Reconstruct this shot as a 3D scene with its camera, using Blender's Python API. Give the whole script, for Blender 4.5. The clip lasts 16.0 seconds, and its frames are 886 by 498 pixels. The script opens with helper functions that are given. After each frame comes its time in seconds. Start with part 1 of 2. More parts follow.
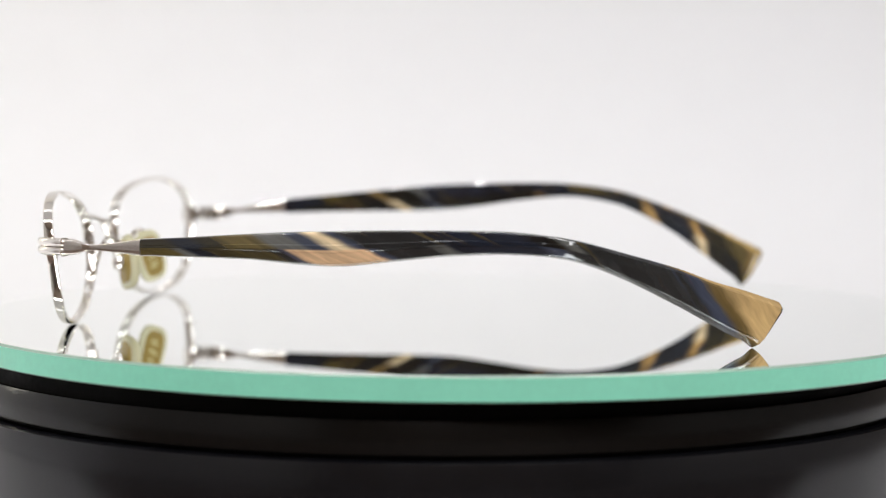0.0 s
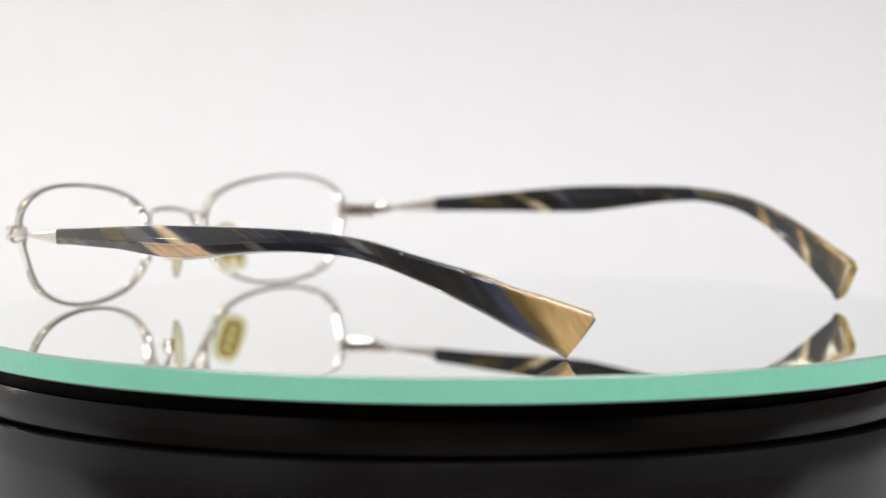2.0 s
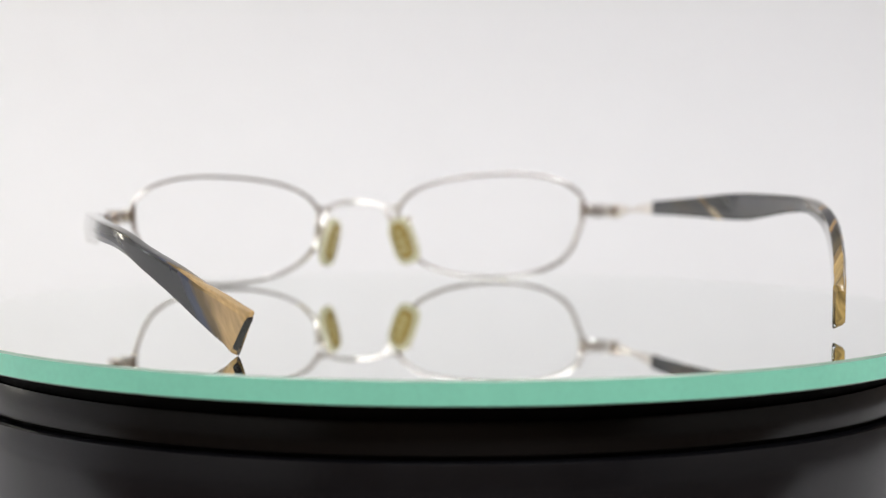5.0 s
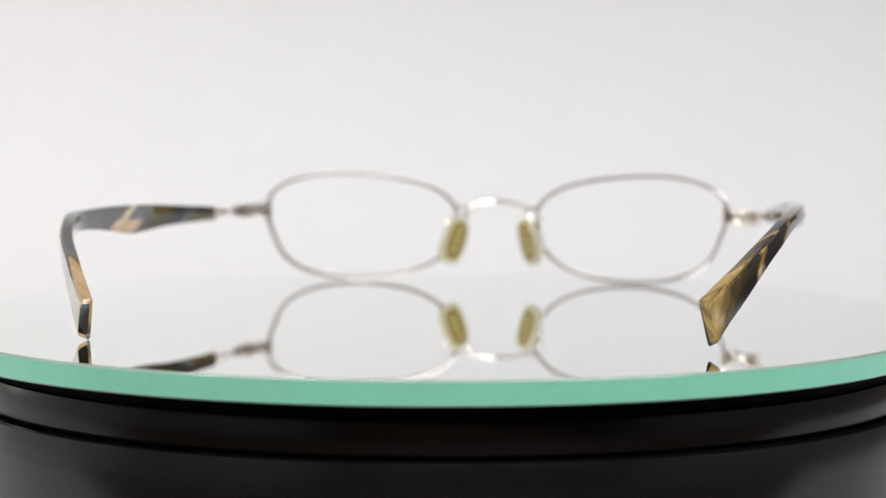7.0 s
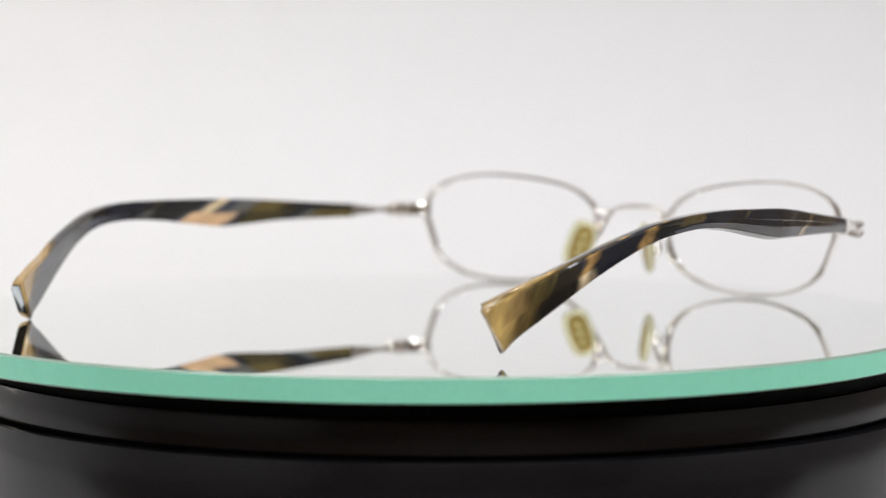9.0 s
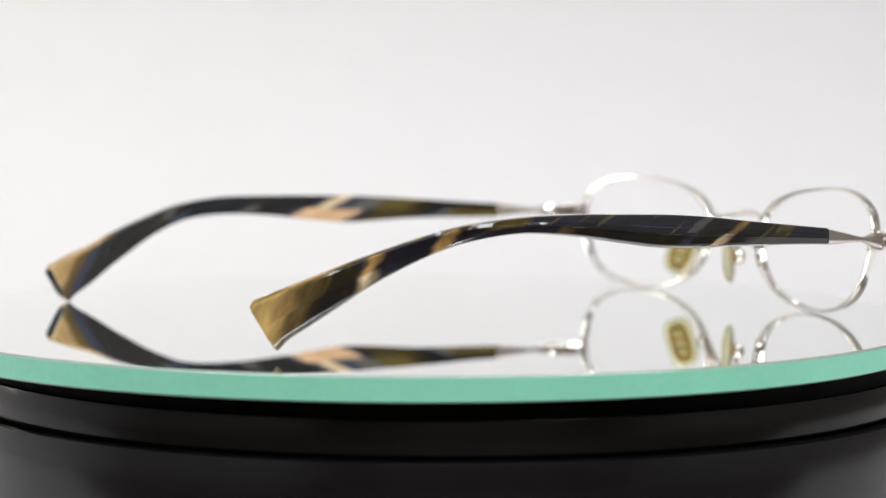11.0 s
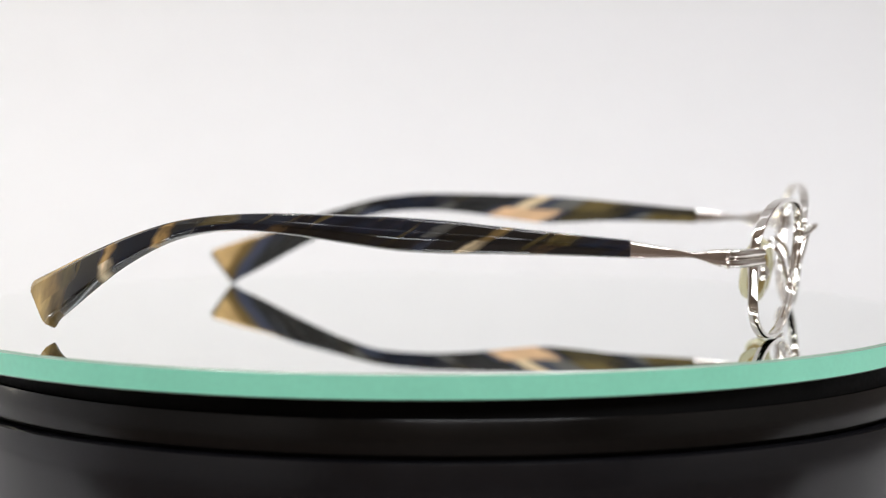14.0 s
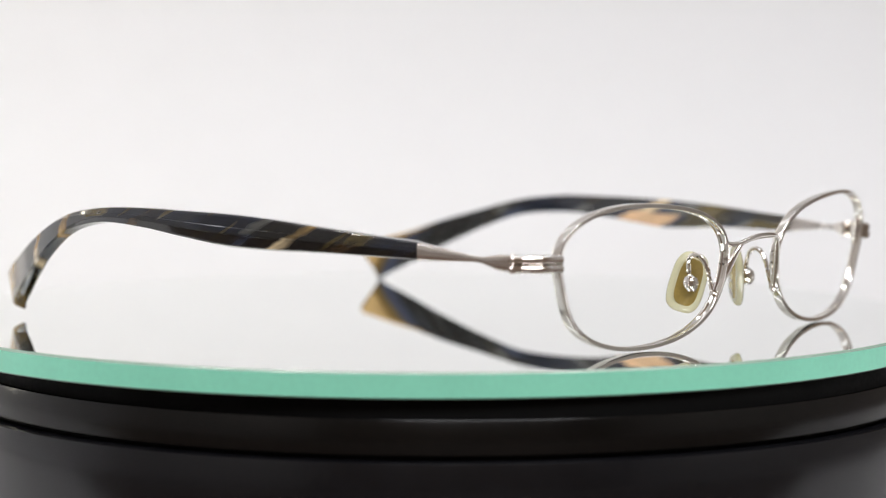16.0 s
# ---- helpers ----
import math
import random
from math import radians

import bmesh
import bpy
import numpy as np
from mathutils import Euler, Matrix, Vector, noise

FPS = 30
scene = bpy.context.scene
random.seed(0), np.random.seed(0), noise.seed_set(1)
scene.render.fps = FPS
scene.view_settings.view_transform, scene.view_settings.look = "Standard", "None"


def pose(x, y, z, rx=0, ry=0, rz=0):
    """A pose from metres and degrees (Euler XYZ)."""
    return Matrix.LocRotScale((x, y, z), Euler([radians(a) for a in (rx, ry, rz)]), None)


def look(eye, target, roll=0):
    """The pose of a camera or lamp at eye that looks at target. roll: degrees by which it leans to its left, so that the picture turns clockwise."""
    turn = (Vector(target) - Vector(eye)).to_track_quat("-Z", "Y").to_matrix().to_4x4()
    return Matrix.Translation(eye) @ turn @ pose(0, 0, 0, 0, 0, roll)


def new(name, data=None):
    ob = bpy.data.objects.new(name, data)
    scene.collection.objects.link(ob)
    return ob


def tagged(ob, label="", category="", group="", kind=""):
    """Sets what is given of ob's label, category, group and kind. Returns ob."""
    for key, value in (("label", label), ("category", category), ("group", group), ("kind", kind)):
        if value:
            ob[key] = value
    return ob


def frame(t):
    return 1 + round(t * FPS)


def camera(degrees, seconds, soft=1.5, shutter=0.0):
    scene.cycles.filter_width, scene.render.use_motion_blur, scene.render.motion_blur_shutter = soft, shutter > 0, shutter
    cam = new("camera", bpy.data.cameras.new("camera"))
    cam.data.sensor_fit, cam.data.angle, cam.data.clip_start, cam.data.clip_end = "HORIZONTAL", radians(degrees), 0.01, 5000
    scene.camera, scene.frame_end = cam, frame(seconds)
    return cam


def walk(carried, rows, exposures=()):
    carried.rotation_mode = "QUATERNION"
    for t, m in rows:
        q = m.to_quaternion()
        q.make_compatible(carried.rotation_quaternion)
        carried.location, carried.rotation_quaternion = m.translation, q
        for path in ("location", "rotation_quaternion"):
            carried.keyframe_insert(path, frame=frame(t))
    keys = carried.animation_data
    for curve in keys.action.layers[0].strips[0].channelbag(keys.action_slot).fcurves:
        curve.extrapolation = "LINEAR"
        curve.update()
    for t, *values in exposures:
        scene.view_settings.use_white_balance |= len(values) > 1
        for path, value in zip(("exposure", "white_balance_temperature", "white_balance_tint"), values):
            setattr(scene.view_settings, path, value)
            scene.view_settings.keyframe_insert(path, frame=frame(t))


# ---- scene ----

# ---------------------------------------------------------------- camera
cam = camera(22.92, 16.0, soft=1.15)
cam.data.dof.use_dof = True
cam.data.dof.focus_distance = 0.402
cam.data.dof.aperture_fstop = 88.8 / 6.4


def eye_pose(k):
    """The standing camera; k = 1 while its focus lies on the far side (the view narrows a little)."""
    eye = Vector((0.0, -0.45702 - k * 0.00576, 0.04509 + k * 0.0033))
    tilt = -0.0694 - k * 0.00613
    return look(eye, eye + Vector((0.0, math.cos(tilt), math.sin(tilt))), 0.135)


walk(cam, [(0.0, eye_pose(0)), (4.0, eye_pose(0)), (5.5, eye_pose(1)), (8.4, eye_pose(1)),
           (8.6, eye_pose(0)), (16.0, eye_pose(0))],
     exposures=((0.0, 0.02), (3.5, -0.02), (5.5, -0.09), (8.4, -0.09), (8.6, -0.07), (9.5, -0.06), (12.0, 0.02), (16.0, 0.0)))

# ---------------------------------------------------------------- light
world = bpy.data.worlds.new("world")
scene.world = world
world.use_nodes = True
world.node_tree.nodes["Background"].inputs[0].default_value = (0.9, 0.95, 1.0, 1)
world.node_tree.nodes["Background"].inputs[1].default_value = 0.05


def area(name, at, to, w, h, watts, colour=(1, 1, 1), shape="RECTANGLE"):
    lamp = bpy.data.lights.new(name, "AREA")
    lamp.shape, lamp.size, lamp.size_y, lamp.energy, lamp.color = shape, w, h, watts, colour
    ob = new(name, lamp)
    ob.matrix_world = look(at, to)
    return ob


area("strip_lamp_front", (0.0, -0.13, 0.54), (0.0, -0.05, 0.0), 0.80, 0.03, 0.67, (0.91, 0.938, 1.0))
area("strip_lamp_back", (0.0, 0.20, 0.54), (0.0, 0.30, 0.0), 0.80, 0.03, 0.19, (0.92, 0.94, 1.0))
# Unseen fills, added to lighten the low backdrop and warm its left side.
area("backdrop_fill_west", (-0.54, 0.20, 0.15), (0.30, 0.54, 0.03), 0.03, 0.30, 0.385, (1.0, 0.93, 0.77))
area("warm_fill_west", (-0.40, 0.34, 0.53), (-0.30, 0.56, 0.12), 0.10, 0.03, 0.125, (1.0, 0.85, 0.48))
for lx, ly in ((-0.30, -0.10), (-0.17, -0.11), (-0.05, -0.12), (0.07, -0.12), (0.18, -0.11), (0.31, -0.10)):
    area("spot_lamp", (lx, ly, 0.50), (lx * 0.3, 0.03, 0.0), 0.018, 0.018, 0.15, (1, 0.97, 0.93), "DISK")
# Unseen fill behind the camera, added to brighten the green glass edge.
area("front_fill", (0.3, -1.5, 1.32), (0.0, -0.1, 0.0), 1.3, 0.6, 25.8, (0.965, 0.97, 1.0))


# ---------------------------------------------------------------- materials
def material(name, colour=(0.8, 0.8, 0.8), rough=0.5, metal=0.0, coat=0.0, grain=0.0, scale=400.0, bump=0.0, ior=1.5):
    """A painted, plastic or metal surface with a little grain in colour, gloss and relief."""
    m = bpy.data.materials.new(name)
    m.use_nodes = True
    nt = m.node_tree
    p = nt.nodes["Principled BSDF"]
    p.inputs["Base Color"].default_value = (*colour, 1)
    p.inputs["Roughness"].default_value = rough
    p.inputs["Metallic"].default_value = metal
    p.inputs["Coat Weight"].default_value = coat
    p.inputs["Coat Roughness"].default_value = 0.04
    p.inputs["IOR"].default_value = ior
    if grain or bump:
        co = nt.nodes.new("ShaderNodeTexCoord")
        fine = nt.nodes.new("ShaderNodeTexNoise")
        fine.inputs["Scale"].default_value = scale
        fine.inputs["Detail"].default_value = 6
        wide = nt.nodes.new("ShaderNodeTexNoise")
        wide.inputs["Scale"].default_value = scale / 9
        nt.links.new(co.outputs["Object"], fine.inputs["Vector"])
        nt.links.new(co.outputs["Object"], wide.inputs["Vector"])
        both = nt.nodes.new("ShaderNodeMath")
        both.operation = "MULTIPLY_ADD"
        both.inputs[1].default_value = 0.5
        nt.links.new(fine.outputs["Fac"], both.inputs[0])
        half = nt.nodes.new("ShaderNodeMath")
        half.operation = "MULTIPLY"
        half.inputs[1].default_value = 0.5
        nt.links.new(wide.outputs["Fac"], half.inputs[0])
        nt.links.new(half.outputs[0], both.inputs[2])
        ramp = nt.nodes.new("ShaderNodeMapRange")
        ramp.inputs["From Min"].default_value, ramp.inputs["From Max"].default_value = 0.3, 0.7
        ramp.inputs["To Min"].default_value, ramp.inputs["To Max"].default_value = 1 - grain, 1 + grain
        nt.links.new(both.outputs[0], ramp.inputs["Value"])
        mul = nt.nodes.new("ShaderNodeMix")
        mul.data_type, mul.blend_type = "RGBA", "MULTIPLY"
        mul.inputs["Factor"].default_value = 1
        mul.inputs[6].default_value = (*colour, 1)
        nt.links.new(ramp.outputs[0], mul.inputs[7])
        nt.links.new(mul.outputs[2], p.inputs["Base Color"])
        gl = nt.nodes.new("ShaderNodeMath")
        gl.operation = "MULTIPLY"
        gl.inputs[1].default_value = rough
        nt.links.new(ramp.outputs[0], gl.inputs[0])
        nt.links.new(gl.outputs[0], p.inputs["Roughness"])
        if bump:
            b = nt.nodes.new("ShaderNodeBump")
            b.inputs["Strength"].default_value = bump
            b.inputs["Distance"].default_value = 0.0004
            nt.links.new(both.outputs[0], b.inputs["Height"])
            nt.links.new(b.outputs[0], p.inputs["Normal"])
    return m


PAPER = material("white_paper", (0.857, 0.856, 0.866), 0.75, grain=0.012, scale=60, bump=0.05)
PANEL = material("white_panel", (0.84, 0.84, 0.85), 0.6, grain=0.02, scale=40, bump=0.05)
ROOM = material("brown_room_wall", (0.40, 0.315, 0.25), 0.8, grain=0.15, scale=12, bump=0.1)
PLASTER = material("pale_room_wall", (0.66, 0.63, 0.60), 0.8, grain=0.08, scale=12, bump=0.1)
WOOD = material("brown_table_wood", (0.105, 0.066, 0.046), 0.5, grain=0.25, scale=14, bump=0.1)
BOARD = material("dark_board", (0.03, 0.027, 0.025), 0.5, grain=0.2, scale=8, bump=0.1)
SILVER = material("polished_silver_metal", (0.90, 0.865, 0.815), 0.085, 1.0, grain=0.03, scale=1800)
SATIN = material("satin_silver_metal", (0.87, 0.82, 0.765), 0.14, 1.0, grain=0.06, scale=2500)
MIRROR = material("silvered_mirror", (0.915, 0.945, 0.92), 0.0, 1.0)
EDGE = material("ground_green_glass_edge", (0.33, 0.90, 0.66), 0.38, grain=0.05, scale=900, bump=0.04)
ARRIS = material("ground_glass_arris", (0.32, 0.46, 0.37), 0.25, grain=0.1, scale=1500)
BLACK = material("black_gloss_plastic", (0.0055, 0.0048, 0.0043), 0.22, grain=0.2, scale=700, bump=0.01, ior=1.33)
BLACK_MATT = material("black_matt_plastic", (0.004, 0.004, 0.004), 0.75, grain=0.2, scale=900, ior=1.2)
DRUM = material("black_moulded_plastic", (0.0065, 0.0065, 0.008), 0.2, grain=0.25, scale=1500, bump=0.01, ior=1.43)
PAD = material("pale_yellow_pad", (0.93, 0.90, 0.62), 0.12, coat=0.5, grain=0.03, scale=900)
PAD_CORE = material("olive_pad_core", (0.30, 0.215, 0.06), 0.18, coat=0.6, grain=0.15, scale=1400)
PAD_MARK = material("pale_pad_mark", (0.62, 0.56, 0.28), 0.2, coat=0.5)
PAD.node_tree.nodes["Principled BSDF"].inputs["Transmission Weight"].default_value = 0.5

NAVY, INK, CHAR = (0.008, 0.013, 0.025), (0.006, 0.006, 0.006), (0.018, 0.019, 0.020)
OLIVE, DKOLIVE, GOLD = (0.12, 0.088, 0.027), (0.026, 0.021, 0.009), (0.36, 0.235, 0.085)
TAN, CREAM, BROWN = (0.74, 0.48, 0.28), (0.74, 0.58, 0.36), (0.10, 0.060, 0.026)
GREY, STEEL = (0.13, 0.13, 0.12), (0.045, 0.055, 0.085)
SLATE = (0.024, 0.025, 0.025)
MOSS = (0.058, 0.045, 0.017)
SAND = (0.52, 0.345, 0.15)
PALE, HONEY, AMBER = (0.56, 0.38, 0.13), (0.14, 0.093, 0.031), (0.48, 0.29, 0.10)
LAY = 170.0


def acetate(name, upper, lower, move, broken, marbling, depth):
    """Laminated acetate: slanting layers, cut at two depths by the upper and the lower facet."""
    m = bpy.data.materials.new(name)
    m.use_nodes = True
    nt = m.node_tree
    p = nt.nodes["Principled BSDF"]
    p.inputs["Roughness"].default_value = 0.10
    p.inputs["Specular IOR Level"].default_value = 0.45
    p.inputs["Coat Weight"].default_value = 0.8
    p.inputs["Coat Roughness"].default_value = 0.03
    lay = nt.nodes.new("ShaderNodeAttribute")
    lay.attribute_name = "lay"
    across = nt.nodes.new("ShaderNodeAttribute")
    across.attribute_name = "across"
    co = nt.nodes.new("ShaderNodeTexCoord")
    wob = nt.nodes.new("ShaderNodeTexNoise")
    wob.inputs["Scale"].default_value = 160
    wob.inputs["Detail"].default_value = 3
    nt.links.new(co.outputs["Object"], wob.inputs["Vector"])
    add = nt.nodes.new("ShaderNodeMath")
    add.operation = "MULTIPLY_ADD"
    add.inputs[1].default_value = 0.014
    nt.links.new(wob.outputs["Fac"], add.inputs[0])
    shift = nt.nodes.new("ShaderNodeMath")
    shift.operation = "SUBTRACT"
    shift.inputs[1].default_value = 0.007
    nt.links.new(lay.outputs["Fac"], shift.inputs[0])
    nt.links.new(shift.outputs[0], add.inputs[2])
    # fragments: the layers break along lengthwise threads
    thread = nt.nodes.new("ShaderNodeCombineXYZ")
    nt.links.new(lay.outputs["Fac"], thread.inputs[0])
    nt.links.new(across.outputs["Fac"], thread.inputs[1])
    spun = nt.nodes.new("ShaderNodeVectorMath")
    spun.operation = "MULTIPLY"
    spun.inputs[1].default_value = (10.0, 3.2, 1.0)
    nt.links.new(thread.outputs[0], spun.inputs[0])
    shreds = nt.nodes.new("ShaderNodeTexNoise")
    shreds.inputs["Scale"].default_value = 1.0
    shreds.inputs["Detail"].default_value = 1
    nt.links.new(spun.outputs[0], shreds.inputs["Vector"])
    centred = nt.nodes.new("ShaderNodeMath")
    centred.operation = "SUBTRACT"
    centred.inputs[1].default_value = 0.5
    nt.links.new(shreds.outputs["Fac"], centred.inputs[0])
    torn = nt.nodes.new("ShaderNodeMath")
    torn.operation = "MULTIPLY_ADD"
    torn.inputs[1].default_value = broken
    nt.links.new(centred.outputs[0], torn.inputs[0])
    nt.links.new(add.outputs[0], torn.inputs[2])
    even = add
    add = torn
    cols = []
    for stops, off in ((upper, move[0]), (lower, move[1])):
        r = nt.nodes.new("ShaderNodeValToRGB")
        r.color_ramp.interpolation = "LINEAR"
        els = r.color_ramp.elements
        pts = []
        for i, (a, c) in enumerate(stops):
            b = stops[i + 1][0] if i + 1 < len(stops) else a + 12
            e = min(0.9, (b - a) * 0.22)
            pts += [(a + off + e, c), (b + off - e, c)]
        pts = pts[:32]
        els[0].position, els[0].color = pts[0][0] / LAY, (*pts[0][1], 1)
        els[1].position, els[1].color = pts[-1][0] / LAY, (*pts[-1][1], 1)
        for pos, c in pts[1:-1]:
            els.new(pos / LAY).color = (*c, 1)
        nt.links.new(add.outputs[0], r.inputs[0])
        cols.append(r)
    cut = nt.nodes.new("ShaderNodeMapRange")
    cut.inputs["From Min"].default_value, cut.inputs["From Max"].default_value = 0.47, 0.50
    nt.links.new(across.outputs["Fac"], cut.inputs["Value"])
    mix = nt.nodes.new("ShaderNodeMix")
    mix.data_type = "RGBA"
    nt.links.new(cut.outputs[0], mix.inputs["Factor"])
    nt.links.new(cols[1].outputs[0], mix.inputs[6])
    nt.links.new(cols[0].outputs[0], mix.inputs[7])
    run = nt.nodes.new("ShaderNodeCombineXYZ")
    nt.links.new(add.outputs[0], run.inputs[0])
    nt.links.new(across.outputs["Fac"], run.inputs[1])
    thin = nt.nodes.new("ShaderNodeVectorMath")
    thin.operation = "MULTIPLY"
    thin.inputs[1].default_value = (95.0, 1.6, 1.0)
    nt.links.new(run.outputs[0], thin.inputs[0])
    streak = nt.nodes.new("ShaderNodeTexNoise")
    streak.inputs["Scale"].default_value = 1.0
    streak.inputs["Detail"].default_value = 5
    nt.links.new(thin.outputs[0], streak.inputs["Vector"])
    rng = nt.nodes.new("ShaderNodeMapRange")
    rng.inputs["From Min"].default_value, rng.inputs["From Max"].default_value = 0.3, 0.7
    rng.inputs["To Min"].default_value, rng.inputs["To Max"].default_value = 0.74, 1.2
    nt.links.new(streak.outputs["Fac"], rng.inputs["Value"])
    mul = nt.nodes.new("ShaderNodeMix")
    mul.data_type, mul.blend_type = "RGBA", "MULTIPLY"
    mul.inputs["Factor"].default_value = 1
    nt.links.new(mix.outputs[2], mul.inputs[6])
    nt.links.new(rng.outputs[0], mul.inputs[7])
    # marbling: fine slanting veins of olive, brown and grey over the dark layers
    flow = nt.nodes.new("ShaderNodeCombineXYZ")
    nt.links.new(even.outputs[0], flow.inputs[0])
    nt.links.new(across.outputs["Fac"], flow.inputs[1])
    veins = nt.nodes.new("ShaderNodeVectorMath")
    veins.operation = "MULTIPLY"
    veins.inputs[1].default_value = (75.0, 0.35, 1.0)
    nt.links.new(flow.outputs[0], veins.inputs[0])
    vein = nt.nodes.new("ShaderNodeTexNoise")
    vein.inputs["Scale"].default_value = 1.0
    vein.inputs["Detail"].default_value = 3
    vein.inputs["Roughness"].default_value = 0.5
    nt.links.new(veins.outputs[0], vein.inputs["Vector"])
    hue = nt.nodes.new("ShaderNodeValToRGB")
    tones = ((0.28, STEEL), (0.38, INK), (0.53, INK), (0.60, DKOLIVE), (0.67, OLIVE), (0.78, HONEY))
    hue.color_ramp.elements[0].position, hue.color_ramp.elements[0].color = tones[0][0], (*tones[0][1], 1)
    hue.color_ramp.elements[1].position, hue.color_ramp.elements[1].color = tones[-1][0], (*tones[-1][1], 1)
    for at, c in tones[1:-1]:
        hue.color_ramp.elements.new(at).color = (*c, 1)
    nt.links.new(vein.outputs["Fac"], hue.inputs[0])
    veined = nt.nodes.new("ShaderNodeMix")
    veined.data_type, veined.blend_type = "RGBA", "LIGHTEN"
    veined.inputs["Factor"].default_value = marbling
    nt.links.new(mul.outputs[2], veined.inputs[6])
    nt.links.new(hue.outputs[0], veined.inputs[7])
    # cloudy depth: broad uneven density that follows the layers
    haze = nt.nodes.new("ShaderNodeVectorMath")
    haze.operation = "MULTIPLY"
    haze.inputs[1].default_value = (44.0, 0.9, 1.0)
    nt.links.new(flow.outputs[0], haze.inputs[0])
    cloud = nt.nodes.new("ShaderNodeTexNoise")
    cloud.inputs["Scale"].default_value = 1.0
    cloud.inputs["Detail"].default_value = 4
    cloud.inputs["Distortion"].default_value = 0.2
    nt.links.new(haze.outputs[0], cloud.inputs["Vector"])
    dense = nt.nodes.new("ShaderNodeMapRange")
    dense.inputs["From Min"].default_value, dense.inputs["From Max"].default_value = 0.32, 0.66
    dense.inputs["To Min"].default_value, dense.inputs["To Max"].default_value = 1.0 - depth, 1.12
    nt.links.new(cloud.outputs["Fac"], dense.inputs["Value"])
    cloudy = nt.nodes.new("ShaderNodeMix")
    cloudy.data_type, cloudy.blend_type = "RGBA", "MULTIPLY"
    cloudy.inputs["Factor"].default_value = 1
    nt.links.new(veined.outputs[2], cloudy.inputs[6])
    nt.links.new(dense.outputs[0], cloudy.inputs[7])
    mul = cloudy
    rimmed = nt.nodes.new("ShaderNodeAttribute")
    rimmed.attribute_name = "edge"
    dark = nt.nodes.new("ShaderNodeMix")
    dark.data_type = "RGBA"
    nt.links.new(rimmed.outputs["Fac"], dark.inputs["Factor"])
    nt.links.new(mul.outputs[2], dark.inputs[6])
    dark.inputs[7].default_value = (*INK, 1)
    nt.links.new(dark.outputs[2], p.inputs["Base Color"])
    return m


ACETATE_A = acetate("marbled_acetate_tan_patch",
    [(24, DKOLIVE), (31, NAVY), (36, DKOLIVE), (41, OLIVE), (49.5, GREY), (56, STEEL),
     (60, CREAM), (64, STEEL), (65.5, CHAR), (81, NAVY), (97, INK), (102.5, GREY), (104.5, SLATE), (124.4, STEEL), (127.9, HONEY), (131.4, SAND)],
    [(24, OLIVE), (34, GREY), (36, NAVY), (40, MOSS), (52.5, CHAR), (54.3, STEEL), (55.6, TAN), (70.6, STEEL),
     (72, CHAR), (82, GREY), (84.5, NAVY), (101, STEEL), (106, SLATE), (129.4, STEEL), (132.9, HONEY), (136.4, SAND)], (1.6, -3.4), 0.010, 0.45, 0.22)
ACETATE_B = acetate("marbled_acetate_striped",
    [(24, NAVY), (36, OLIVE), (40, INK), (49.4, GOLD), (51.0, INK), (59.4, GREY), (60.9, NAVY),
     (96, OLIVE), (102, INK), (108.5, AMBER), (110.5, NAVY), (121.0, AMBER), (122.8, DKOLIVE), (129.8, OLIVE), (133.5, GOLD), (137.5, PALE)],
    [(24, NAVY), (32, INK), (41, BROWN), (44, INK), (53.2, CREAM), (55.2, INK), (62, STEEL), (64, INK),
     (88, BROWN), (91, NAVY), (112.1, AMBER), (114.6, NAVY), (124.4, CREAM), (126.3, INK), (134.0, HONEY), (138.5, PALE)], (0.0, -3.6), 0.014, 0.7, 0.75)


# ---------------------------------------------------------------- mesh helpers
def part(name, bm, mat, parent=None, label="", smooth=True, crease=0.6):
    me = bpy.data.meshes.new(name)
    bmesh.ops.recalc_face_normals(bm, faces=bm.faces)
    for f in bm.faces:
        f.smooth = smooth
    if smooth:
        for e in bm.edges:
            e.smooth = len(e.link_faces) != 2 or e.calc_face_angle(0) < crease
    bm.to_mesh(me)
    bm.free()
    for m in (mat if isinstance(mat, (list, tuple)) else (mat,)):
        me.materials.append(m)
    ob = new(name, me)
    if parent:
        ob.parent = parent
    if label:
        tagged(ob, label)
    return ob


def box(x0, y0, z0, x1, y1, z1, bevel=0.0):
    bm = bmesh.new()
    bmesh.ops.create_cube(bm, size=1, matrix=Matrix.LocRotScale(((x0 + x1) / 2, (y0 + y1) / 2, (z0 + z1) / 2), None, (x1 - x0, y1 - y0, z1 - z0)))
    if bevel:
        bmesh.ops.bevel(bm, geom=bm.edges[:], offset=bevel, segments=3, affect="EDGES", profile=0.5)
    return bm


def loft(rings, closed=False, caps=True):
    """Joins rings of points (each with the same count) into a skin."""
    bm = bmesh.new()
    vs = [[bm.verts.new(p) for p in ring] for ring in rings]
    n = len(vs[0])
    for i in range(len(vs) if closed else len(vs) - 1):
        a, b = vs[i], vs[(i + 1) % len(vs)]
        for j in range(n):
            bm.faces.new((a[j], a[(j + 1) % n], b[(j + 1) % n], b[j]))
    if caps and not closed:
        bm.faces.new(vs[0][::-1])
        bm.faces.new(vs[-1])
    return bm


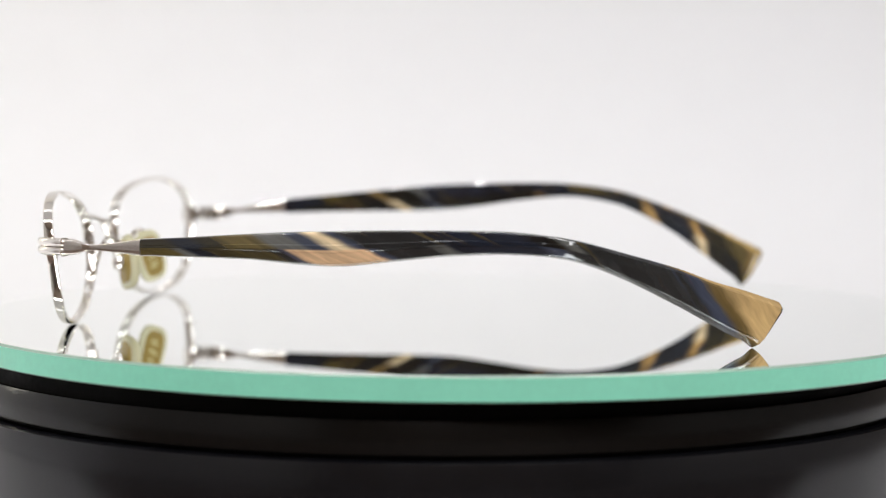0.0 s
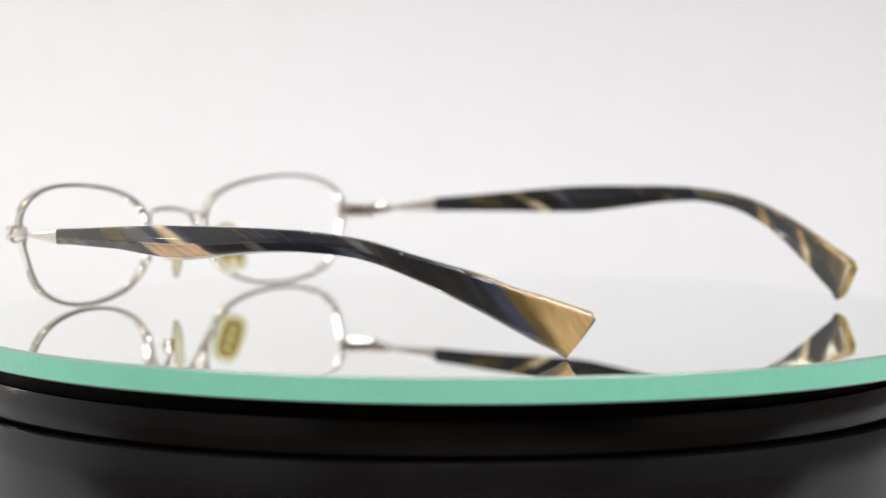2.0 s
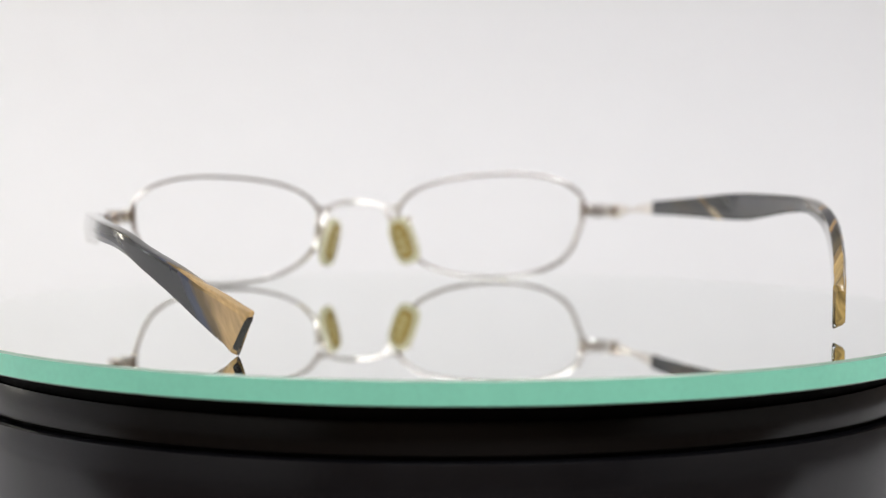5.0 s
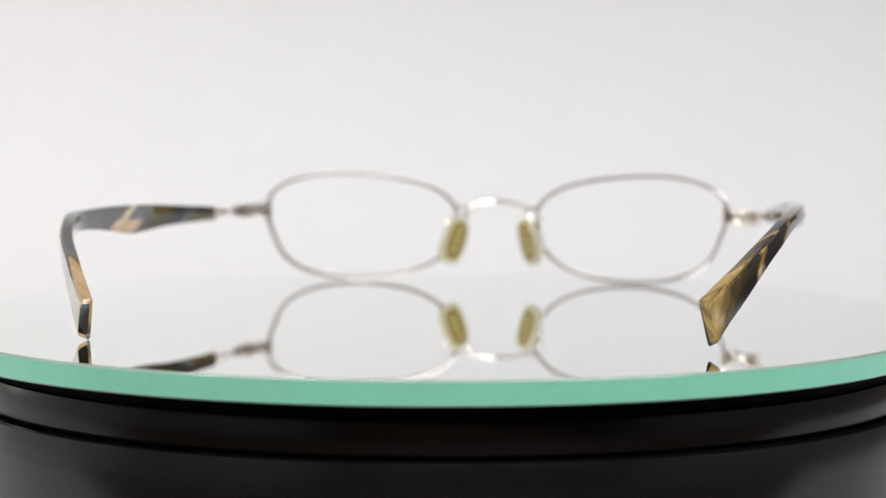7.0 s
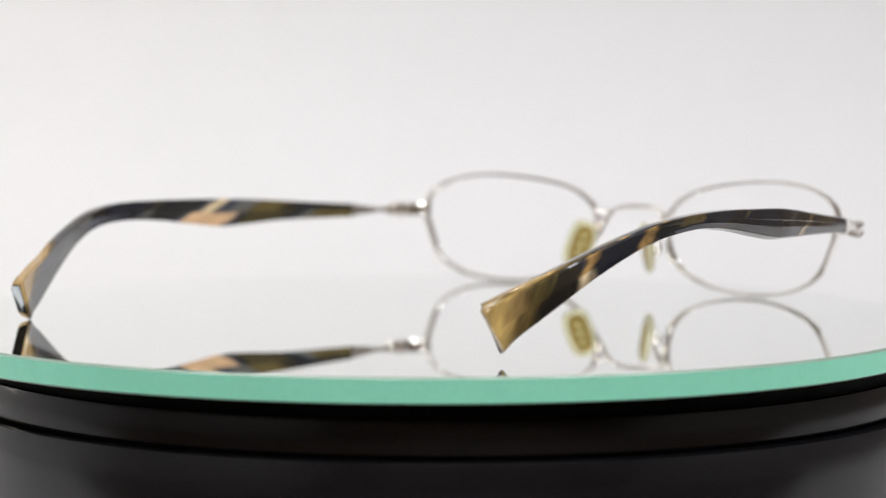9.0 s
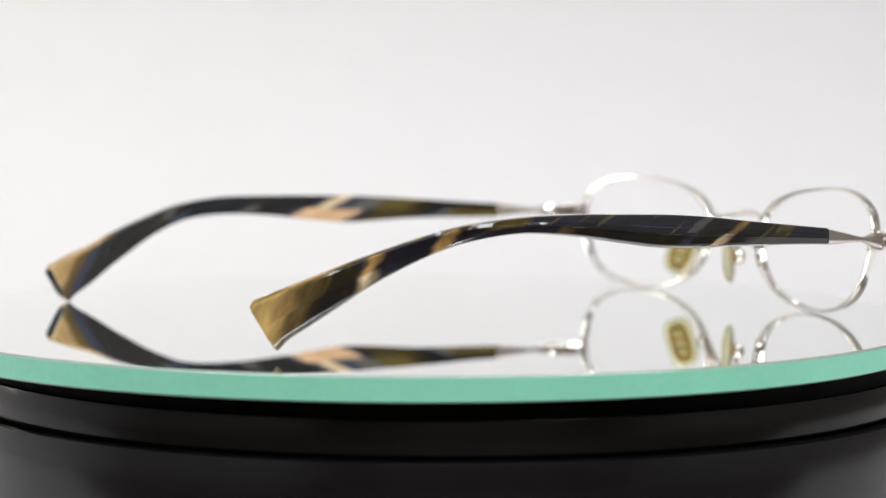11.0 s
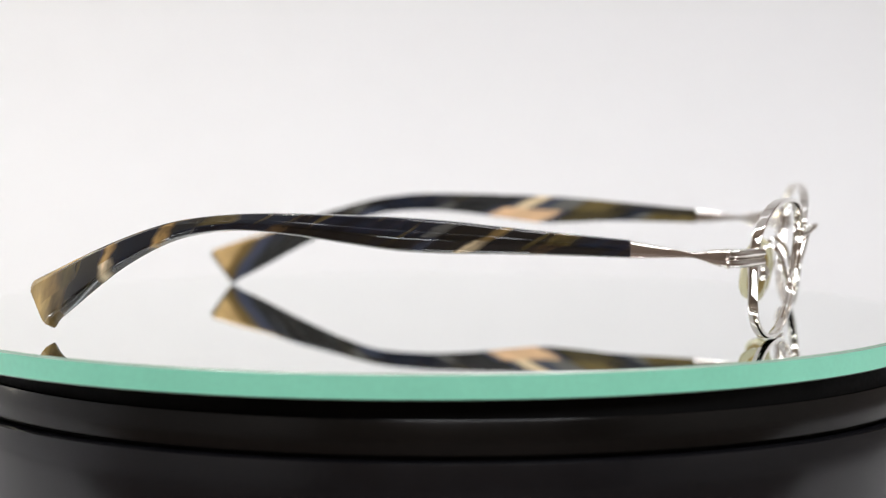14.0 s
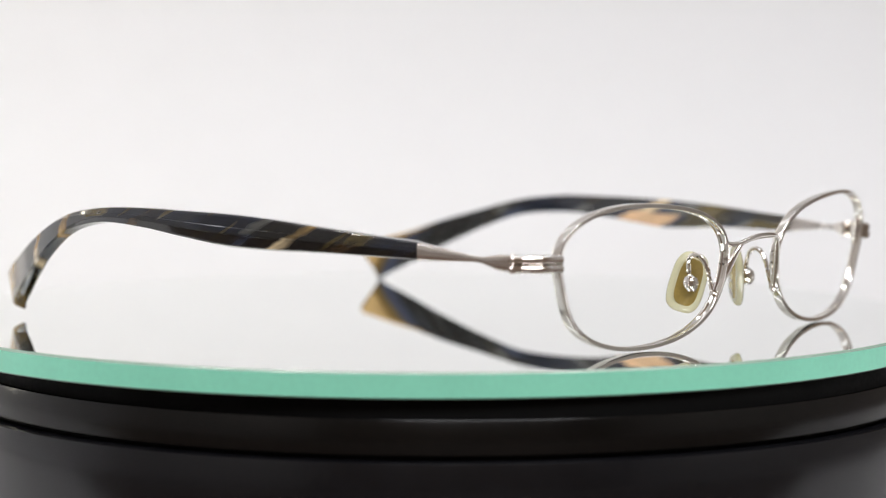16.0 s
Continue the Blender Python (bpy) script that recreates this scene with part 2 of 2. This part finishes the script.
def glide(knots, n):
    """n points on a smooth curve through the knots (rows of any length)."""
    k = np.array(knots, float)
    d = np.gradient(k, axis=0)
    out = []
    for u in np.linspace(0, len(k) - 1, n):
        i = min(int(u), len(k) - 2)
        f = u - i
        h0, h1 = 2 * f ** 3 - 3 * f * f + 1, f ** 3 - 2 * f * f + f
        out.append(h0 * k[i] + h1 * d[i] + (1 - h0) * k[i + 1] + (f ** 3 - f * f) * d[i + 1])
    return np.array(out)


def tube(knots, n=24, sides=12, flat=1.0):
    """A wire through knots (x, y, z, radius) in millimetres; flat squeezes it upright."""
    c = glide(knots, n)
    rings = []
    for i, row in enumerate(c):
        t = Vector(c[min(i + 1, n - 1)][:3] - c[max(i - 1, 0)][:3]).normalized()
        side = t.cross(Vector((0, 0.25, 1))).normalized()
        up = side.cross(t)
        o, w = Vector(row[:3]), float(row[3])
        rings.append([(o + w * (math.cos(a) * side + flat * math.sin(a) * up)) * 0.001
                      for a in (2 * math.pi * j / sides for j in range(sides))])
    return loft(rings)


def lathe(profile, n=256):
    """A turned body from (radius, z) pairs in millimetres, closed on the axis."""
    bm = bmesh.new()
    rings = []
    for r, z in profile:
        rings.append([bm.verts.new((r * math.cos(2 * math.pi * j / n) / 1000, r * math.sin(2 * math.pi * j / n) / 1000, z / 1000)) for j in range(n)])
    for a, b in zip(rings, rings[1:]):
        for j in range(n):
            bm.faces.new((a[j], a[(j + 1) % n], b[(j + 1) % n], b[j]))
    bm.faces.new(rings[0])
    bm.faces.new(rings[-1][::-1])
    return bm


# ---------------------------------------------------------------- the place
def sweep():
    """White paper that lies on the table and curves up behind."""
    line = [(-0.10, -0.05)]
    line += [(0.36 + 0.20 * math.sin(a), 0.15 - 0.20 * math.cos(a)) for a in (math.pi / 2 * i / 24 for i in range(25))]
    line.append((0.56, 0.55))
    rings = [[(-0.549, y, z), (0.549, y, z), (0.549, y + 0.001 * (z > -0.04), z - 0.001), (-0.549, y + 0.001 * (z > -0.04), z - 0.001)] for y, z in line]
    ob = part("backdrop", loft(rings), PAPER)
    return tagged(ob, "seamless white paper sweep curving up behind the turntable", "backdrop", kind="structure")


sweep()
tagged(part("tabletop", box(-0.75, -0.85, -0.09, 0.75, 0.62, -0.052, 0.003), WOOD), "plain brown wooden table top under the turntable", "tabletop", kind="structure")
tagged(part("wall_west", box(-0.57, -0.20, -0.0515, -0.55, 0.58, 0.56), PANEL), "plain white side panel", "wall", kind="structure")
tagged(part("ceiling_panel", box(-0.57, -0.16, 0.562, 0.57, 0.60, 0.58), PANEL), "plain white panel above the table", "ceiling", kind="structure")
tagged(part("wall_north", box(-1.0, 1.0, -0.8, 1.6, 1.1, 1.8), ROOM), "plain brown room wall", "wall", kind="structure")
tagged(part("wall_south", box(-1.0, -2.1, -0.8, 1.6, -2.0, 1.8), ROOM), "plain brown room wall", "wall", kind="structure")
tagged(part("wall_left", box(-1.1, -2.1, -0.8, -1.0, 1.1, 1.8), PLASTER), "plain pale room wall", "wall", kind="structure")
tagged(part("wall_right", box(1.6, -2.1, -0.8, 1.7, 1.1, 1.8), PLASTER), "plain pale room wall", "wall", kind="structure")
tagged(part("floor", box(-1.1, -2.1, -0.85, 1.7, 1.1, -0.8), BOARD), "plain dark room floor", "floor", kind="structure")
tagged(part("ceiling", box(-1.1, -2.1, 1.8, 1.7, 1.1, 1.85), ROOM), "plain room ceiling", "ceiling", kind="structure")
for lx in (-0.70, 0.66):
    for ly in (-0.81, 0.55):
        tagged(part("table_leg", box(lx, ly, -0.8, lx + 0.04, ly + 0.04, -0.0895), PANEL), "plain white table leg", "table leg", kind="structure")

# ---------------------------------------------------------------- turntable
R = 103.56
T = 4.6


def turntable():
    top = new("turntable")
    tagged(top, "round black glossy plastic turntable base on white paper", "turntable")
    top.location = (0, 0, -0.05)
    z0 = 50.0
    part("collar", lathe([(60, z0 - 8.4), (R - 6.0, z0 - 8.4), (R - 6.0, z0 - T - 0.05), (60, z0 - T - 0.05)]), BLACK_MATT, top)
    part("upper_ring", lathe([(60, z0 - 14.3), (R - 5.0, z0 - 14.3), (R - 4.75, z0 - 14.2), (R - 4.7, z0 - 14.0), (R - 4.9, z0 - 8.35),
                              (R - 5.0, z0 - 8.2), (60, z0 - 8.2)]), BLACK, top)
    part("groove", lathe([(60, z0 - 16), (R - 6.4, z0 - 16), (R - 6.4, z0 - 14), (60, z0 - 14)]), BLACK_MATT, top)
    part("drum", lathe([(60, 0.2), (R - 4.4, 0.2), (R - 3.4, 1.2), (R - 2.2, 26), (R - 2.4, z0 - 15.5), (R - 2.5, z0 - 15.2), (R - 2.8, z0 - 15.1), (60, z0 - 15.1)]), DRUM, top)
    return top


turntable()


def mirror_plate():
    top = new("mirror_plate")
    tagged(top, "round silvered mirror plate with a green ground glass edge", "mirror")
    n = 256
    bm = bmesh.new()

    def ring(r, z):
        return [bm.verts.new((r * math.cos(2 * math.pi * j / n) / 1000, r * math.sin(2 * math.pi * j / n) / 1000, z / 1000)) for j in range(n)]
    a, b, c, d = ring(R - 0.45, 0), ring(R, -0.45), ring(R, -T + 0.25), ring(R - 0.3, -T)
    for k, (p, q) in enumerate(((a, b), (b, c), (c, d))):
        for j in range(n):
            f = bm.faces.new((p[j], p[(j + 1) % n], q[(j + 1) % n], q[j]))
            f.material_index = (2, 1, 2)[k]
    bm.faces.new(a[::-1]).material_index = 0
    bm.faces.new(d).material_index = 3
    part("plate", bm, (MIRROR, EDGE, ARRIS, BLACK_MATT), top)
    return top


plate = mirror_plate()

# ---------------------------------------------------------------- eyeglasses
glasses = new("eyeglasses")
tagged(glasses, "silver wire eyeglasses with marbled acetate temples, open on a mirror", "eyeglasses")


def rim_point(a, side):
    """The oval of a lens opening, flatter above, in millimetres."""
    r = 1.081
    for k, (u, v) in enumerate(((0.009, 0.033), (-0.057, 0.028), (-0.025, 0.036), (-0.034, -0.001)), 1):
        r += u * math.cos(k * a) + v * math.sin(k * a)
    x = 33.04 + 23.0 * r * math.cos(a)
    z = 13.32 + 11.5 * r * math.sin(a)
    return Vector((side * x, 0.00192 * x * x - 0.105 * (z - 3.0), z))


def rim(side):
    n = 144
    line = [rim_point(2 * math.pi * i / n, side) for i in range(n)]
    rings = []
    sec = ((-0.36, -1.0), (-0.1, -1.0), (0.26, -1.0), (0.38, -0.96), (0.45, -0.84), (0.475, -0.64), (0.49, -0.3), (0.49, 0.3), (0.475, 0.64), (0.45, 0.84), (0.38, 0.96), (0.26, 1.0), (-0.1, 1.0),
           (-0.36, 1.0), (-0.42, 0.86), (-0.42, 0.5), (-0.2, 0.2), (-0.2, -0.2), (-0.42, -0.5), (-0.42, -0.86))
    for i, o in enumerate(line):
        t = (line[(i + 1) % n] - line[i - 1]).normalized()
        out = Vector((t.z, 0, -t.x)).normalized()
        if out.dot(o - Vector((side * 33, o.y, 13.5))) < 0:
            out = -out
        deep = t.cross(out).normalized()
        if deep.y < 0:
            deep = -deep
        rings.append([(o + 0.86 * p * out + 0.92 * q * deep) * 0.001 for p, q in sec])
    return part("rim", loft(rings, closed=True), SILVER, glasses, "thin oval silver rim", crease=0.6)


def bar_section(row, t, grooves):
    """A flat bar's outline round (x, y, z, half height, half thickness), with lines cut into its outer face."""
    x, y, z, h, w = (float(k) for k in row)
    o = Vector((x, y, z))
    out = Vector((t.y, -t.x, 0)).normalized()
    if grooves:
        bead = [(0.35 + 0.7 * math.cos(a), 0.5 + 0.5 * math.sin(a)) for a in (math.pi * (0.5 - k / 10) for k in range(10))]
        prof = [(-1, 0.6), (-0.6, 0.96)] + bead + [(0.28, 0.0)] + [(p, -q) for p, q in bead[::-1]] + [(-0.6, -0.96), (-1, -0.6)]
        prof = prof[::-1]
    else:
        prof = ((-1, -0.7), (-0.7, -1), (0.35, -1), (0.72, -0.95), (0.93, -0.82), (1, -0.64), (1, -0.3), (1, 0.3), (1, 0.64), (0.93, 0.82), (0.72, 0.95), (0.35, 1), (-0.7, 1), (-1, 0.7))
    return [(o + w * p * out + Vector((0, 0, h * q))) for p, q in prof]


def bar(knots, n, side, grooves=False):
    c = glide(knots, n)
    rings = []
    for i, row in enumerate(c):
        t = Vector((*(c[min(i + 1, n - 1)][:2] - c[max(i - 1, 0)][:2]), 0)).normalized()
        ring = bar_section(row, t, grooves)
        rings.append([Vector((p.x * side, p.y, p.z)) * 0.001 for p in ring])
    return loft(rings)


def temple(side, rows, knee, mat, label, hinge_x, hinge_z, join_z, slant, slant_tip, inside, dark_end=False):
    """rows: y, x, top, bottom of the acetate, how far its bottom lies ahead; knee: the y from which the outer face turns flat."""
    fine = glide([(*r, 0.0) if len(r) == 4 else r for r in rows], 130)
    verts, lay, across, edge = [], [], [], []
    for i, (y, x, zt, zb, lean) in enumerate(fine.tolist()):
        t = Vector((fine[min(i + 1, 129)][1] - fine[max(i - 1, 0)][1], fine[min(i + 1, 129)][0] - fine[max(i - 1, 0)][0], 0)).normalized()
        out = Vector((t.y, -t.x, 0))
        b = min(1, max(0, (y - knee) / 14))
        w = 3.0 - 0.5 * b - 0.3 * max(0, 1 - (y - 26) / 12)
        w *= min(1, 0.7 + (fine[-1][0] - y) / 2.0)
        up, lo, dip = 0.61 + 0.25 * b, 0.43 - 0.25 * b, 0.055 * (1 - b)
        ux, uz, lz = 0.122 - dip, 0.905 - up, lo - 0.155
        sec = ((-0.5, 0.90), (-0.485, 0.955), (-0.44, 0.99), (-0.38, 1), (0.18, 1), (0.25, 0.996), (0.305, 0.982), (0.345, 0.96), (0.37, 0.935),
               (0.37 + 0.15 * ux, 0.935 - 0.15 * uz), (0.492 - dip, up + 0.03), (0.499, up + 0.006), (0.5, up - 0.012),
               (0.5, lo + 0.012), (0.499, lo - 0.006), (0.492 - dip, lo - 0.03), (0.385 + 0.12 * ux, 0.125 + 0.15 * lz),
               (0.385, 0.125), (0.365, 0.105), (0.335, 0.092), (0.29, 0.084), (-0.30, 0.006), (-0.38, 0), (-0.44, 0.01), (-0.485, 0.045), (-0.5, 0.10))
        for p, v in sec:
            z = zb + (zt - zb) * v
            yv = y + lean * (1 - v)
            o = Vector((x - 0.5 * lean * (1 - v), yv, z)) + out * (w * (p - 0.5))
            verts.append(Vector((o.x * side, o.y, o.z)) * 0.001)
            cut = 7.0 * b * (v > 0.95 or i > 126)
            # On the striped temple, inside darkens the inner tip: shade put into the layers.
            lay.append((yv + cut + (slant + (slant_tip - slant) * b) * (z - (zt + zb) / 2) - inside * (1.0 if side > 0 else 1.6 * b) * (p < -0.3)) / LAY)
            across.append(v)
            edge.append(float(dark_end and i > 126))
    m = len(sec)
    faces = [(i * m + j, i * m + (j + 1) % m, (i + 1) * m + (j + 1) % m, (i + 1) * m + j) for i in range(129) for j in range(m)]
    faces += [tuple(range(m))[::-1], tuple(129 * m + j for j in range(m))]
    bm = bmesh.new()
    vs = [bm.verts.new(v) for v in verts]
    for f in faces:
        bm.faces.new([vs[k] for k in f])
    ob = part("temple", bm, mat, glasses, label, crease=0.45)
    for name, values in (("lay", lay), ("across", across), ("edge", edge)):
        ob.data.attributes.new(name, "FLOAT", "POINT").data.foreach_set("value", values)
    x0, y0 = rows[0][1] - 1.35, rows[0][0] + 0.15
    j, h = join_z, hinge_z
    part("temple_arm", bar([(hinge_x - 0.12, 9.45, h, 1.47, 0.98), (hinge_x + 0.6, 11.3, h + 0.1 * (j - h), 1.35, 0.95), (hinge_x + 1.1, 12.9, h + 0.2 * (j - h), 0.85, 0.75),
                            (hinge_x * 0.6 + x0 * 0.4, 14.8, h + 0.35 * (j - h), 0.5, 0.55), (hinge_x * 0.4 + x0 * 0.6, 17.8, h + 0.55 * (j - h), 0.75, 0.6),
                            (x0, y0, j, 1.58, 1.2)], 48, side), SATIN, ob, "waisted silver metal arm")
    return ob


def end_piece(side, hinge_x, z):
    k = hinge_x - 57.0
    ob = part("end_piece", bar([(57.0, 3.3, z, 1.55, 0.9), (57.0 + 0.36 * k, 4.6, z, 1.65, 1.05), (57.0 + 0.74 * k, 6.8, z, 1.65, 1.1), (hinge_x - 0.05, 9.6, z, 1.55, 1.05)], 28, side, True),
              SILVER, glasses, "ridged silver end piece")
    part("hinge_collar", bar([(hinge_x - 0.42, 8.75, z, 1.7, 1.16), (hinge_x - 0.3, 9.0, z, 1.78, 1.24), (hinge_x - 0.2, 9.25, z, 1.7, 1.16)], 7, side, True), SATIN, ob)
    hx = side * (hinge_x - 1.5)
    part("hinge_barrel", tube([(hx, 10.0, z - 1.45, 0.7), (hx, 10.0, z - 0.6, 0.75), (hx, 10.0, z + 0.6, 0.75), (hx, 10.0, z + 1.45, 0.7)], 8, 14), SATIN, ob)
    bx, by = side * 55.9, 4.6
    part("closing_block", tube([(bx, by + 0.3, z - 2.5, 0.5), (bx, by + 0.2, z - 1.2, 0.65), (bx, by, z + 1.2, 0.65), (bx, by - 0.2, z + 2.5, 0.5)], 8, 12), SATIN, ob)
    part("closing_screw", tube([(bx - side * 0.3, by + 0.9, z - 2.9, 0.34), (bx - side * 0.3, by + 0.9, z - 2.0, 0.34)], 3, 10), SATIN, ob)
    return ob


def nose_pad(side):
    """An oval pad with a darker core plate, its wire and the unreadable raised marks on it."""
    c = Vector((side * 9.2, 7.0, 10.5))
    up = Vector((side * -3.3, -1.8, 11.2)).normalized()
    nose = Vector((side * -0.72, 0.69, 0.0))
    nose = (nose - up * nose.dot(up)).normalized()
    wide = up.cross(nose)

    def oval(rows, power=3.0, n=40):
        rings = []
        for a, b, h in rows:
            ring = []
            for j in range(n):
                t = 2 * math.pi * j / n
                cu, su = math.cos(t), math.sin(t)
                p = a * math.copysign(abs(cu) ** (2 / power), cu)
                q = b * math.copysign(abs(su) ** (2 / power), su)
                ring.append((c + wide * p * (1 - 0.05 * su) + up * q + nose * h) * 0.001)
            rings.append(ring)
        return loft(rings)
    pad = part("nose_pad", oval([(2.5, 4.6, -0.75), (3.1, 5.4, -0.6), (3.5, 5.8, -0.2), (3.5, 5.8, 0.25), (3.2, 5.5, 0.7), (2.6, 4.8, 0.85)]), PAD, glasses, "pale yellow translucent nose pad")
    part("core_plate", oval([(2.1, 4.2, -0.95), (2.3, 4.5, -0.85), (2.3, 4.5, 0.95), (2.1, 4.2, 1.08)]), PAD_CORE, pad, "olive core plate")
    for k, (off, ln) in enumerate(((2.3, 1.0), (0.2, 1.3), (-1.9, 1.15))):
        bm = bmesh.new()
        for s, (du, dw) in enumerate(((0.38, 0.1), (-0.38, -0.2))):
            o = c + up * (off + du) + wide * dw + nose * 1.08
            m = Matrix((wide, up, nose)).transposed().to_4x4()
            bmesh.ops.create_cube(bm, size=1, matrix=Matrix.Translation(o * 0.001) @ m @ Matrix.Diagonal((ln * 0.0015, 0.00034, 0.00012, 1)))
        part("raised_mark", bm, PAD_MARK, pad, smooth=False)
    h = side
    part("pad_arm", tube([(h * 11.2, 0.2, 8.8, 0.46), (h * 11.1, 0.9, 10.6, 0.46), (h * 11.1, 1.6, 13.2, 0.46), (h * 11.3, 2.7, 15.2, 0.46), (h * 11.5, 4.2, 15.9, 0.46),
                          (h * 11.4, 5.4, 15.1, 0.46), (h * 10.9, 5.8, 13.0, 0.46), (h * 10.5, 5.7, 11.4, 0.5)], 48, 10), SILVER, pad, "silver pad wire")
    part("pad_boss", tube([(h * 10.9, 5.3, 8.9, 0.7), (h * 10.8, 5.4, 9.5, 1.25), (h * 10.7, 5.5, 10.5, 1.5), (h * 10.5, 5.6, 11.5, 1.25), (h * 10.4, 5.6, 12.0, 0.7)], 16, 16), SILVER, pad)
    part("pad_arm_foot", tube([(h * 11.5, -0.1, 7.6, 0.5), (h * 11.3, 0.1, 8.6, 0.85), (h * 11.2, 0.3, 9.5, 0.6)], 8, 12), SILVER, pad)
    return pad


for s in (1, -1):
    rim(s)
    nose_pad(s)
end_piece(1, 62.0, 17.2)
end_piece(-1, 63.4, 16.95)
half_bridge = [(10.3, -1.3, 18.4, 0.5), (8.9, -2.0, 18.0, 0.5), (7.2, -2.9, 18.1, 0.48), (5.4, -3.7, 18.75, 0.5), (3.2, -4.3, 19.25, 0.55)]
bridge = part("bridge", tube(half_bridge + [(0, -4.6, 19.4, 0.58)] + [(-x, y, z, r) for x, y, z, r in half_bridge[::-1]], 72, 14), SILVER, glasses, "arched silver bridge wire")
for s in (1, -1):
    part("bridge_strut", tube([(s * 6.6, -3.15, 18.3, 0.45), (s * 7.8, -2.5, 16.4, 0.58), (s * 9.2, -1.6, 13.4, 0.64), (s * 10.5, -0.6, 10.2, 0.56), (s * 11.2, -0.1, 8.6, 0.45)], 28, 12), SILVER, bridge)

temple(1, [(24.5, 66.5, 19.1, 15.9), (33.8, 69.2, 19.7, 15.9), (44.8, 72.0, 20.5, 15.8), (54.5, 74.3, 21.1, 15.2), (62.7, 75.3, 21.4, 15.0), (71.9, 76.1, 21.6, 16.0),
           (83.0, 76.8, 21.7, 17.2), (94, 76.9, 21.5, 17.5), (104, 74.6, 20.3, 16.5), (113.1, 71.4, 17.8, 13.2), (122.2, 67.2, 15.0, 8.5),
           (128.5, 64.1, 12.5, 5.35, -0.9), (134.0, 61.4, 10.75, 2.85, -2.1), (138.0, 59.4, 9.3, 1.35, -3.2), (140.2, 58.25, 8.5, 0.12, -3.85), (140.8, 57.95, 8.0, 0.4, -3.95), (141.2, 57.7, 7.1, 1.2, -3.9)],
       98, ACETATE_A, "dark marbled acetate temple with a large tan patch and gold tip", 62.0, 17.2, 17.5, 2.0, 0.9, 4.0, True)
temple(-1, [(25.4, 68.7, 20.3, 17.0), (35.8, 70.4, 21.3, 17.3), (47.7, 72.2, 22.5, 17.5), (54.1, 73.1, 23.2, 17.5), (61.4, 74.2, 23.8, 17.7), (67.6, 74.7, 24.1, 18.1),
            (75.7, 75.1, 24.3, 19.2), (85.6, 75.2, 24.5, 20.6), (95.8, 74.8, 24.2, 21.2), (105.2, 72.9, 23.1, 19.9), (112.2, 70.9, 21.4, 17.5), (120.4, 67.9, 18.6, 13.2),
            (128.5, 64.4, 15.3, 8.25, -0.8), (134.4, 61.5, 12.7, 4.75, -1.8), (137.6, 60.0, 11.3, 2.95, -2.6), (139.6, 58.9, 10.4, 1.45, -3.25), (140.2, 58.6, 9.9, 1.7, -3.4), (140.6, 58.35, 9.0, 2.5, -3.4)],
       98, ACETATE_B, "dark marbled acetate temple with slanting cream stripes", 63.4, 17.1, 18.6, 1.5, 0.5, 3.0)


# ---------------------------------------------------------------- what turns
TURN = ((0, -0.00), (0.5, -6.68), (1, -13.36), (1.5, -19.98), (2, -26.62), (2.5, -33.26), (3, -39.92), (3.5, -46.54), (4, -53.11),
        (4.5, -59.68), (5, -66.26), (5.5, -72.83), (6, -79.40), (6.5, -86.10), (7, -92.82), (7.5, -99.56), (8, -106.33), (8.5, -113.14),
        (9, -119.88), (9.5, -126.37), (10, -132.87), (10.5, -139.36), (11, -145.86), (11.5, -152.35), (12, -158.80), (12.5, -165.22), (13, -171.66),
        (13.5, -178.06), (14, -184.52), (14.5, -190.97), (15, -197.46), (15.5, -203.97), (16, -210.47))


def motions():
    """The plate turns on its axis, a little off centre, and carries the glasses round."""
    rows, disc = [], []
    for t, deg in TURN:
        spin = pose(0, 0, 0, 0, 0, deg)
        rows.append((t, spin @ pose(0, 0, 0, 0, 0, -96.75) @ pose(-0.000907, -0.072458, 0.0)))
        disc.append((t, spin @ pose(0.00428, -0.0013, 0.0)))
    walk(glasses, rows)
    walk(plate, disc)


motions()
